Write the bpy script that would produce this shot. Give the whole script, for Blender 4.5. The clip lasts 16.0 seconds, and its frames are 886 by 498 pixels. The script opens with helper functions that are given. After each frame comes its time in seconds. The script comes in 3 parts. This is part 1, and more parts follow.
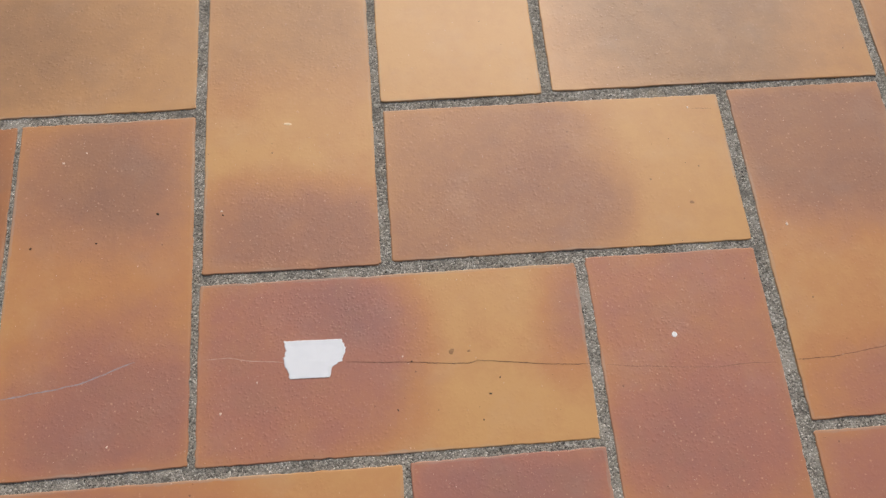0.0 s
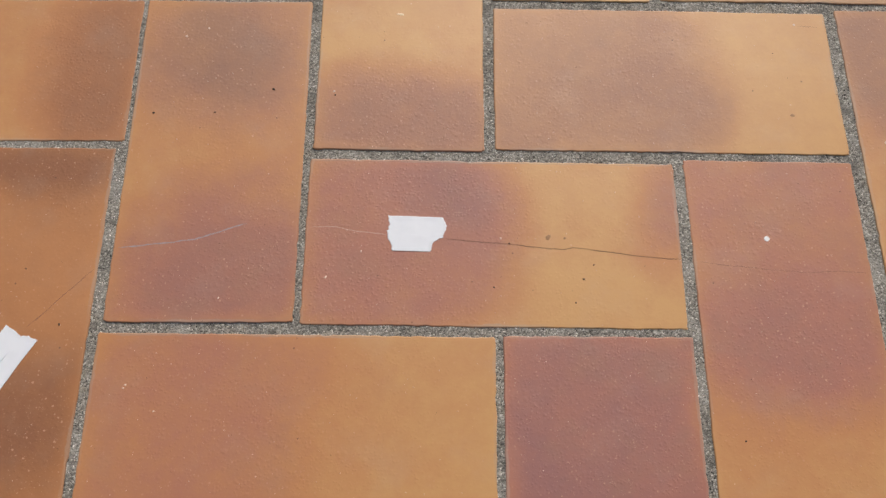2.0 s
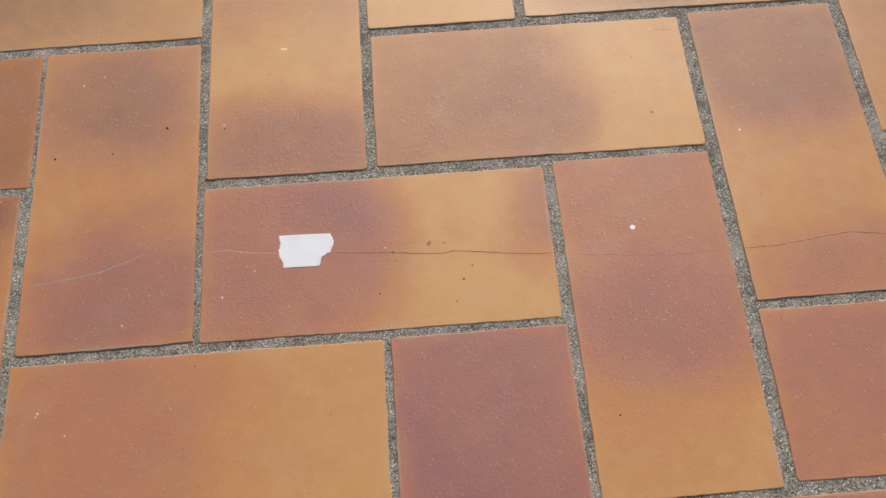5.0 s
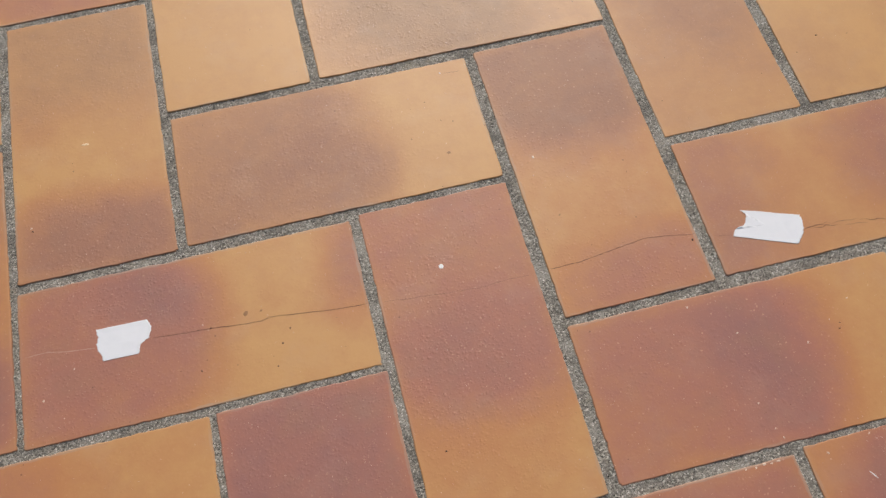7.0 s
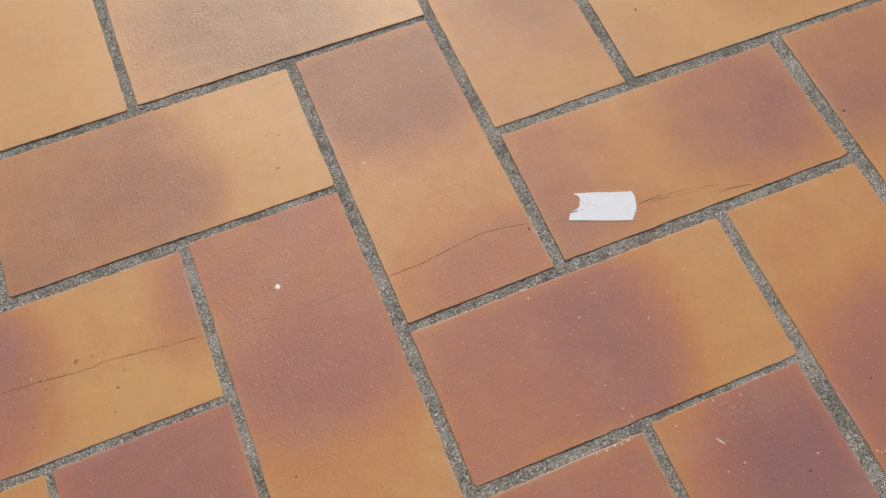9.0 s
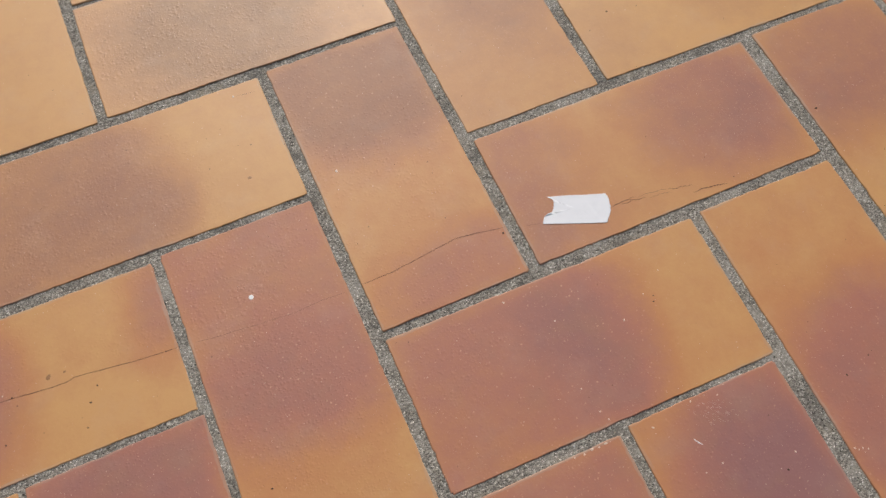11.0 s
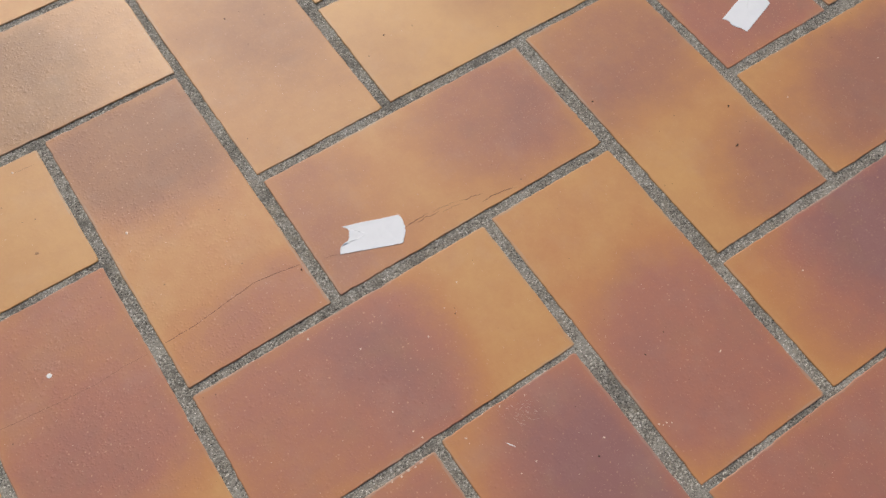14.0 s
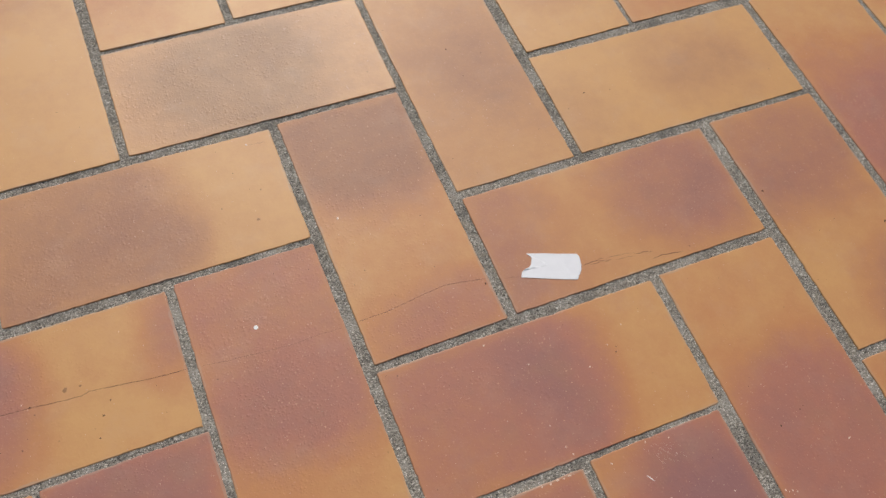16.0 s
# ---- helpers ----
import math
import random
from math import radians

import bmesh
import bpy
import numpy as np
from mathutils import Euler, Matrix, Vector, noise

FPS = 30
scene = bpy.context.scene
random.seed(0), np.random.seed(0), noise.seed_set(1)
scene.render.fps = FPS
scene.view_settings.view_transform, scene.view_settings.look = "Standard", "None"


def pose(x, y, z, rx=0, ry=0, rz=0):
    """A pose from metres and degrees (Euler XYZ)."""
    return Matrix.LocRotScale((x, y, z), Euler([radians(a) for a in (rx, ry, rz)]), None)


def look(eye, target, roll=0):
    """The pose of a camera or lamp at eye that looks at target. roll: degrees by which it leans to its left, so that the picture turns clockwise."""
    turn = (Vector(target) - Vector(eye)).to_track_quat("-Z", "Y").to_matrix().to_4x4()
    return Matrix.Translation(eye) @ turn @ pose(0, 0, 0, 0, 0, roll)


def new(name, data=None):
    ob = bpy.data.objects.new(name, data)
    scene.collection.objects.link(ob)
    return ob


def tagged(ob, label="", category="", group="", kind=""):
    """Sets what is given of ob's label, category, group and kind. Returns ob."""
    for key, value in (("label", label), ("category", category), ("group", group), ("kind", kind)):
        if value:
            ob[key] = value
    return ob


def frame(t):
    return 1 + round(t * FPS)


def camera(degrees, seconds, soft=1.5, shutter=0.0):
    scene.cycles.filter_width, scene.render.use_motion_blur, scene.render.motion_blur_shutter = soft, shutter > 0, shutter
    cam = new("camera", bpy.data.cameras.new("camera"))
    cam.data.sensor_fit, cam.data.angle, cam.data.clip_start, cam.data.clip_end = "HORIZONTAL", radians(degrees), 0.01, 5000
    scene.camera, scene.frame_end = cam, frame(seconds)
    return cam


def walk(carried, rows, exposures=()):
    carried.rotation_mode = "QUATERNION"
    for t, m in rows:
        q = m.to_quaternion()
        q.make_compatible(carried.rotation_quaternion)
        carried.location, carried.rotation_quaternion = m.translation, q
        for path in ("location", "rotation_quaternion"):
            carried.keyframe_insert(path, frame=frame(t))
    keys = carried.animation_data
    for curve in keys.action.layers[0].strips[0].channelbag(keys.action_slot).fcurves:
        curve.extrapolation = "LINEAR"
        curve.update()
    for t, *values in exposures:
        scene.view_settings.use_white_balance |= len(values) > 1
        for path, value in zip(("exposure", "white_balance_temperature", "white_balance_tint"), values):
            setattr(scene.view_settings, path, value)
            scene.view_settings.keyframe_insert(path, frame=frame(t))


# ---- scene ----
cam = camera(52.7, 16.0)
PATH = [
    (0, (0.123, -0.103, 0.543), (0.257, 0.701, -1.284), 4.9),
    (0.5, (0.119, -0.116, 0.54), (0.226, 0.688, -1.288), 4.0),
    (1, (0.103, -0.142, 0.54), (0.202, 0.645, -1.296), 4.9),
    (1.5, (0.089, -0.156, 0.54), (0.143, 0.613, -1.305), 3.5),
    (2, (0.083, -0.162, 0.539), (0.118, 0.588, -1.315), 3.0),
    (2.5, (0.087, -0.164, 0.545), (0.104, 0.586, -1.309), 1.1),
    (3, (0.098, -0.169, 0.549), (0.122, 0.585, -1.304), 0.9),
    (3.5, (0.119, -0.17, 0.555), (0.174, 0.596, -1.292), 1.7),
    (3.7, (0.122, -0.176, 0.558), (0.181, 0.609, -1.28), 1.3),
    (5.8, (0.196, -0.198, 0.581), (0.282, 0.63, -1.237), -2.4),
    (6, (0.21, -0.199, 0.584), (0.314, 0.637, -1.23), -2.8),
    (6.5, (0.227, -0.201, 0.588), (0.394, 0.649, -1.214), -1.2),
    (7, (0.243, -0.207, 0.592), (0.45, 0.658, -1.2), -1.2),
    (7.5, (0.269, -0.207, 0.594), (0.521, 0.642, -1.199), -0.6),
    (8, (0.284, -0.21, 0.594), (0.598, 0.632, -1.193), 1.3),
    (8.5, (0.303, -0.208, 0.593), (0.617, 0.598, -1.21), -0.0),
    (9, (0.313, -0.211, 0.587), (0.663, 0.584, -1.215), 1.2),
    (11.3, (0.328, -0.214, 0.585), (0.708, 0.579, -1.211), 1.0),
    (11.5, (0.331, -0.214, 0.585), (0.734, 0.567, -1.212), 2.1),
    (12, (0.349, -0.222, 0.588), (0.786, 0.564, -1.199), 2.7),
    (12.5, (0.363, -0.226, 0.593), (0.826, 0.562, -1.186), 2.5),
    (13, (0.388, -0.229, 0.595), (0.891, 0.535, -1.183), 3.0),
    (13.5, (0.399, -0.24, 0.594), (0.924, 0.515, -1.182), 1.9),
    (14, (0.406, -0.25, 0.595), (0.951, 0.483, -1.184), 2.5),
    (14.5, (0.398, -0.257, 0.605), (1.011, 0.472, -1.153), 5.6),
    (15, (0.37, -0.256, 0.618), (0.979, 0.506, -1.128), 8.2),
    (15.5, (0.325, -0.247, 0.63), (0.914, 0.572, -1.097), 10.2),
    (16, (0.276, -0.235, 0.647), (0.8, 0.612, -1.088), 10.5),
]
EXPOSURES = [(0, 0.08), (2, 0.08), (3.5, 0.11), (5.8, 0.14), (6.5, 0.19), (7, 0.06), (9, 0.06), (16, 0.05)]
walk(cam, [(t, look(eye, target, roll)) for t, eye, target, roll in PATH], EXPOSURES)

# ---- world, sun, exposure ----
SUN_ELEVATION, SUN_TURN = 44.0, 14.0  # degrees; turn from +y towards +x
world = bpy.data.worlds.new("sky")
scene.world = world
world.use_nodes = True
sky = world.node_tree.nodes.new("ShaderNodeTexSky")
sky.sky_type, sky.sun_disc = "NISHITA", False
sky.sun_elevation, sky.sun_rotation = radians(SUN_ELEVATION), radians(SUN_TURN)
sky.air_density, sky.dust_density = 1.0, 5.0
background = world.node_tree.nodes["Background"]
background.inputs["Strength"].default_value = 0.088
world.node_tree.links.new(sky.outputs[0], background.inputs["Color"])

lamp = bpy.data.lights.new("sun", "SUN")
lamp.energy, lamp.angle, lamp.color = 1.5, radians(30), (1.0, 0.935, 0.85)
away = Vector((math.sin(radians(SUN_TURN)) * math.cos(radians(SUN_ELEVATION)), math.cos(radians(SUN_TURN)) * math.cos(radians(SUN_ELEVATION)), math.sin(radians(SUN_ELEVATION))))
new("sun", lamp).matrix_world = look(away * 10, (0, 0, 0))

# ---- materials ----
OCHRE, ORANGE, MAUVE, VIOLET = (0.625, 0.345, 0.130), (0.545, 0.246, 0.097), (0.43, 0.178, 0.120), (0.305, 0.142, 0.130)

# brown flame-mark tones, with some reflected sky sheen mixed into the colour
UMBER, DEEP_UMBER = (0.345, 0.19, 0.098), (0.225, 0.133, 0.098)
TAN = (0.53, 0.285, 0.122)
RUSSET, SCORCH = (0.42, 0.18, 0.062), (0.30, 0.125, 0.05)


class Nodes:
    """A node tree with short calls."""

    def __init__(self, tree):
        self.tree = tree

    def add(self, kind, **values):
        node = self.tree.nodes.new("ShaderNode" + kind)
        for key, value in values.items():
            if key == "op":
                node.operation = value
            elif key == "type":
                node.data_type = value
            elif key == "blend":
                node.blend_type = value
            elif key == "feature":
                node.feature = value
        return node

    def put(self, socket, value):
        if isinstance(value, bpy.types.NodeSocket):
            self.tree.links.new(value, socket)
        else:
            socket.default_value = value

    def math(self, op, a, b=0.0, c=0.0):
        node = self.add("Math", op=op)
        for k, value in enumerate((a, b, c)):
            self.put(node.inputs[k], value)
        return node.outputs[0]

    def vec(self, op, a, b=(0, 0, 0)):
        node = self.add("VectorMath", op=op)
        self.put(node.inputs[0], a)
        self.put(node.inputs[1], b)
        return node.outputs[1] if op in ("LENGTH", "DISTANCE", "DOT_PRODUCT") else node.outputs[0]

    def step(self, value, low, high, a=0.0, b=1.0):
        node = self.add("MapRange")
        node.interpolation_type = "SMOOTHSTEP"
        for k, v in enumerate((value, low, high, a, b)):
            self.put(node.inputs[k], v)
        return node.outputs[0]

    def mix(self, factor, a, b, blend="MIX"):
        node = self.add("Mix", type="RGBA", blend=blend)
        self.put(node.inputs[0], factor)
        self.put(node.inputs[6], a if isinstance(a, bpy.types.NodeSocket) else (*a, 1))
        self.put(node.inputs[7], b if isinstance(b, bpy.types.NodeSocket) else (*b, 1))
        return node.outputs[2]

    def noise(self, vector, scale, detail=2.0, rough=0.5, out=0):
        node = self.add("TexNoise")
        self.put(node.inputs["Vector"], vector)
        node.inputs["Scale"].default_value, node.inputs["Detail"].default_value, node.inputs["Roughness"].default_value = scale, detail, rough
        return node.outputs[out]

    def cells(self, vector, scale, feature="F1"):
        node = self.add("TexVoronoi", feature=feature)
        self.put(node.inputs["Vector"], vector)
        node.inputs["Scale"].default_value = scale
        return node.outputs["Distance"], node.outputs["Color"]

    def ramp(self, value, stops):
        node = self.add("ValToRGB")
        self.put(node.inputs[0], value)
        ramp = node.color_ramp
        while len(ramp.elements) < len(stops):
            ramp.elements.new(0.5)
        for element, (place, colour) in zip(ramp.elements, stops):
            element.position, element.color = place, (*colour, 1)
        return node.outputs[0]

    def bump(self, height, strength, distance, normal=None):
        node = self.add("Bump")
        node.inputs["Distance"].default_value = distance
        self.put(node.inputs["Strength"], strength)
        self.put(node.inputs["Height"], height)
        if normal is not None:
            self.put(node.inputs["Normal"], normal)
        return node.outputs[0]


def material(name):
    made = bpy.data.materials.new(name)
    made.use_nodes = True
    return made, Nodes(made.node_tree), made.node_tree.nodes["Principled BSDF"]


def clay(name, size, flashes, base=0.0, umber=0.0, relief=0.8):
    """Fired clay, ochre where the flame spared it. flashes: burnt patches (x, y, radius x, radius y, burn, softness of
    the edge, own umber), in shares of the tile's size; umber: how brown, not mauve, they are, with some sky sheen
    painted into that brown (below 0: how russet); relief: how pebbly the face is.
    """
    made, n, shader = material(name)
    w, h = size
    here = n.add("TexCoord").outputs["Object"]
    chance = n.add("ObjectInfo").outputs["Random"]
    shift = n.add("CombineXYZ")
    n.put(shift.inputs[0], n.math("MULTIPLY", chance, 37.0))
    n.put(shift.inputs[2], n.math("MULTIPLY", chance, 11.0))
    own = n.vec("ADD", here, shift.outputs[0])
    bend = n.vec("SUBTRACT", n.noise(own, 16, 3, out=1), (0.5, 0.5, 0.5))
    place = n.vec("ADD", here, n.vec("MULTIPLY", bend, (0.05, 0.05, 0)))
    burn = n.math("ADD", base, n.math("MULTIPLY", n.math("SUBTRACT", n.noise(own, 11, 2), 0.45), 0.35))
    brown = abs(umber)
    for x, y, rx, ry, amount, *more in flashes:
        arm = n.vec("DIVIDE", n.vec("SUBTRACT", place, ((x - 0.5) * w, (y - 0.5) * h, 0)), (rx * w, ry * h, 1))
        flat = n.vec("MULTIPLY", arm, (1, 1, 0))
        outer, inner = (1.1 + more[0], 0.9 - more[0]) if more else (1.55, 0.15)
        mask = n.step(n.vec("LENGTH", flat), outer, inner)
        burn = n.math("ADD", burn, n.math("MULTIPLY", mask, amount))
        if len(more) > 1:
            brown = n.math("ADD", brown, n.math("MULTIPLY", mask, more[1]))
    # the rims stay lighter, unevenly
    apart = n.add("SeparateXYZ")
    n.put(apart.inputs[0], here)
    rim = n.math("MINIMUM", n.math("SUBTRACT", w / 2, n.math("ABSOLUTE", apart.outputs[0])), n.math("SUBTRACT", h / 2, n.math("ABSOLUTE", apart.outputs[1])))
    ragged = n.math("ADD", rim, n.math("MULTIPLY", n.math("SUBTRACT", n.noise(own, 22, 4, 0.6), 0.5), 0.022))
    burn = n.math("MULTIPLY", burn, n.step(ragged, -0.004, 0.011, 0.76, 1.0))
    burn = n.math("ADD", burn, n.math("MULTIPLY", n.math("SUBTRACT", n.noise(own, 62, 6, 0.7), 0.5), 0.36))
    mottle = n.noise(own, 420, 4, 0.65)
    burn = n.math("ADD", burn, n.math("MULTIPLY", n.math("SUBTRACT", mottle, 0.5), 0.10), 0)
    burn = n.math("MAXIMUM", n.math("MINIMUM", burn, 1.0), 0.0)
    dark, deep = (UMBER, DEEP_UMBER) if umber >= 0 else (RUSSET, SCORCH)
    colour = n.mix(brown, n.ramp(burn, ((0.0, OCHRE), (0.30, ORANGE), (0.66, MAUVE), (1.0, VIOLET))), n.ramp(burn, ((0.0, OCHRE), (0.30, TAN if umber >= 0 else ORANGE), (0.66, dark), (1.0, deep))))
    # cooler and browner breaths of the fire
    colour = n.mix(n.math("MULTIPLY", burn, n.step(n.noise(own, 34, 4, 0.6), 0.46, 0.72, 0.0, 0.35)), colour, (0.36, 0.20, 0.12))
    # pale fired grog in two grain sizes, and dark pin holes
    crooked = n.vec("ADD", own, n.vec("MULTIPLY", n.noise(own, 700, 2, out=1), (0.0016, 0.0016, 0)))
    for scale, share, low, more in ((420, 0.72, 0.08, 0.50), (900, 0.58, 0.08, 0.50)):
        near, tint = n.cells(crooked, scale)
        pick = n.add("SeparateColor")
        n.put(pick.inputs[0], tint)
        reach = n.math("ADD", 0.12, n.math("MULTIPLY", pick.outputs[1], 0.22))
        speck = n.math("MULTIPLY", n.step(near, reach, n.math("MULTIPLY", reach, 0.5)), n.math("GREATER_THAN", pick.outputs[0], share))
        speck = n.math("MULTIPLY", speck, n.math("MULTIPLY", n.math("ADD", low, n.math("MULTIPLY", burn, more)), n.math("ADD", 0.35, pick.outputs[2])))
        colour = n.mix(speck, colour, (0.72, 0.42, 0.27))
    far, tint_b = n.cells(own, 120)
    pick_b = n.add("SeparateColor")
    n.put(pick_b.inputs[0], tint_b)
    hole = n.math("MULTIPLY", n.step(far, 0.085, 0.05), n.math("GREATER_THAN", pick_b.outputs[1], 0.955))
    colour = n.mix(n.math("MULTIPLY", hole, 0.7), colour, (0.07, 0.04, 0.025))
    # cement film left on the rims
    smear = n.math("MULTIPLY", n.step(n.math("ADD", rim, n.math("MULTIPLY", n.math("SUBTRACT", n.noise(own, 90, 4, 0.6), 0.5), 0.004)), 0.0011, 0.0001), n.step(n.noise(own, 14, 2), 0.44, 0.70, 0.02, 0.42))
    colour = n.mix(smear, colour, (0.42, 0.36, 0.29))
    # worn dust film at a larger scale
    film = n.step(n.noise(own, 28, 5, 0.6), 0.48, 0.75, 0.0, 0.10)
    colour = n.mix(film, colour, (0.55, 0.42, 0.33))
    n.put(shader.inputs["Base Color"], colour)
    n.put(shader.inputs["Roughness"], n.math("ADD", 0.34 if relief < 2 else 0.27, n.math("ADD", n.math("MULTIPLY", burn, 0.10), n.math("MULTIPLY", mottle, 0.12))))
    shader.inputs["IOR"].default_value = 1.47
    # relief: a faint waviness, a fine skin, and scattered pimples, thickest where the fire was hottest
    pebble = n.noise(own, 520, 4, 0.65)
    bent = n.vec("ADD", own, n.vec("MULTIPLY", n.noise(own, 240, 3, out=1), (0.0026, 0.0026, 0)))
    grain = n.math("MULTIPLY", pebble, 0.55)
    for scale, share, high in ((250, 0.5, 0.5), (460, 0.3, 0.5)):
        near, tint = n.cells(bent, scale)
        pick = n.add("SeparateColor")
        n.put(pick.inputs[0], tint)
        lump = n.math("MULTIPLY", n.step(near, n.math("ADD", 0.3, n.math("MULTIPLY", pick.outputs[1], 0.36)), 0.0), n.math("GREATER_THAN", pick.outputs[0], share))
        grain = n.math("ADD", grain, n.math("MULTIPLY", lump, n.math("MULTIPLY", high, n.math("ADD", 0.4, pick.outputs[2]))))
    patchy = n.step(n.noise(own, 26, 3, 0.6), 0.30, 0.68, 0.45, 1.15)
    first = n.bump(n.noise(own, 30, 2), 0.4, 0.0006)
    force = n.math("MULTIPLY", patchy, n.math("ADD", 0.09, n.math("MULTIPLY", burn, 0.2 * relief)))
    n.put(shader.inputs["Normal"], n.bump(grain, force, 0.0007, first))
    return made


def mortar():
    """Cement mortar with coarse sand showing, in darker and paler stretches."""
    made, n, shader = material("cement_mortar")
    here = n.add("NewGeometry").outputs["Position"]
    near, tint = n.cells(here, 1050)
    pick = n.add("SeparateColor")
    n.put(pick.inputs[0], tint)
    grey = n.ramp(pick.outputs[0], ((0.0, (0.10, 0.09, 0.075)), (0.5, (0.25, 0.233, 0.195)), (0.88, (0.40, 0.375, 0.315)), (1.0, (0.66, 0.63, 0.56))))
    stretch = n.noise(here, 34, 5, 0.65)
    grey = n.mix(n.step(stretch, 0.50, 0.66, 0.0, 0.60), grey, (0.40, 0.375, 0.325))
    grey = n.mix(n.step(stretch, 0.47, 0.34, 0.0, 0.55), grey, (0.105, 0.10, 0.088))
    grey = n.mix(n.step(n.noise(here, 75, 3), 0.55, 0.75, 0.0, 0.45), grey, (0.36, 0.31, 0.22))
    n.put(shader.inputs["Base Color"], grey)
    n.put(shader.inputs["Roughness"], n.math("ADD", 0.40, n.math("MULTIPLY", pick.outputs[1], 0.5)))
    height = n.math("ADD", n.math("MULTIPLY", n.math("SUBTRACT", 1.0, near), 0.8), n.noise(here, 420, 3, 0.6))
    n.put(shader.inputs["Normal"], n.bump(height, 0.8, 0.0008))
    return made


def plain(name, colour, rough, grain=600, depth=0.0, vary=0.12):
    made, n, shader = material(name)
    here = n.add("NewGeometry").outputs["Position"]
    dark = tuple(c * (1 - vary * 2) for c in colour)
    n.put(shader.inputs["Base Color"], n.mix(n.step(n.noise(here, grain, 4, 0.6), 0.3, 0.7), dark, colour))
    shader.inputs["Roughness"].default_value = rough
    if depth:
        n.put(shader.inputs["Normal"], n.bump(n.noise(here, grain * 1.5, 3), 0.5, depth))
    return made


def tape_paper():
    made, n, shader = material("masking_tape")
    here = n.add("TexCoord").outputs["Object"]
    crepe = n.noise(here, 320, 2)
    smudge = n.noise(here, 90, 4, 0.6)
    tone = n.mix(n.step(smudge, 0.4, 0.75, 0.0, 0.5), (0.86, 0.885, 0.915), (0.80, 0.83, 0.865))
    n.put(shader.inputs["Base Color"], tone)
    shader.inputs["Roughness"].default_value = 0.62
    n.put(shader.inputs["Normal"], n.bump(crepe, 0.06, 0.0002))
    return made


MORTAR = mortar()
TAPE = tape_paper()
GROUND = plain("dusty_concrete", (0.32, 0.30, 0.27), 0.85, 40, 0.002)
CRACK = plain("crack_shadow", (0.12, 0.06, 0.038), 0.9)
HAIR = plain("fine_crack", (0.19, 0.10, 0.07), 0.8)
SCRATCH = plain("scuffed_clay", (0.74, 0.57, 0.47), 0.7)
SCUFF = plain("rubbed_clay", (0.70, 0.52, 0.44), 0.6)
DIRT_AND_PITS = plain("dirt_and_pits", (0.09, 0.05, 0.028), 0.8)
RUST = plain("brown_stain", (0.36, 0.18, 0.07), 0.5)
CHALK = plain("white_paint", (0.90, 0.90, 0.89), 0.5, vary=0.03)
CRUMB = plain("pale_crumb", (0.88, 0.72, 0.58), 0.7)
GRIT = plain("pinkish_grit", (0.80, 0.58, 0.45), 0.6)
STRAW = plain("dry_straw", (0.86, 0.68, 0.42), 0.6)


# ---- mesh helpers ----
def mesh(name, verts, faces, mat, parent=None, label=""):
    data = bpy.data.meshes.new(name)
    data.from_pydata(verts, [], faces)
    data.materials.append(mat)
    ob = new(name, data)
    if parent is not None:
        ob.parent = parent
    if label:
        ob["label"] = label
    return ob


def ring_solid(rings):
    """Closed solid of rings of points with equal counts, from the lowest to the top."""
    count = len(rings[0])
    verts = [p for ring in rings for p in ring]
    faces = [tuple(reversed(range(count)))]
    for r in range(len(rings) - 1):
        a, b = r * count, (r + 1) * count
        for k in range(count):
            m = (k + 1) % count
            faces.append((a + k, a + m, b + m, b + k))
    faces.append(tuple(range(len(verts) - count, len(verts))))
    return verts, faces


# ---- large structure: ground, mortar bed with its tiles ----
def spaced(low, high, a, b, fine, coarse):
    inner = np.arange(a, b + fine / 2, fine)
    return np.concatenate([np.linspace(low, a, coarse)[:-1], inner, np.linspace(b, high, coarse)[1:]])


tagged(mesh("ground", [(-40, -40, -0.02), (40, -40, -0.02), (40, 40, -0.02), (-40, 40, -0.02)], [(0, 1, 2, 3)], GROUND),
       "plain dusty concrete ground under the tiled floor", "ground", kind="structure")


def bed(mat):
    xs, ys = spaced(-4.6, 5.4, -0.36, 1.16, 0.0032, 60), spaced(-4.6, 5.0, -0.38, 0.56, 0.0032, 60)
    verts = []
    for y in ys:
        for x in xs:
            dip = noise.noise((x * 38, y * 38, 3.1)) * 0.0006 + noise.noise((x * 140, y * 140, 9.4)) * 0.00045
            verts.append((x, y, -0.0010 + dip))
    c = len(xs)
    faces = [(r * c + k, r * c + k + 1, (r + 1) * c + k + 1, (r + 1) * c + k) for r in range(len(ys) - 1) for k in range(c - 1)]
    ob = mesh("floor", verts, faces, mat)
    ob.data.polygons.foreach_set("use_smooth", [True] * len(faces))
    return tagged(ob, "floor of flashed clay tiles in herringbone with grey sandy mortar joints", "tiled floor", kind="structure")


FLOOR = bed(MORTAR)
UNIT = 0.125
TILES = {}


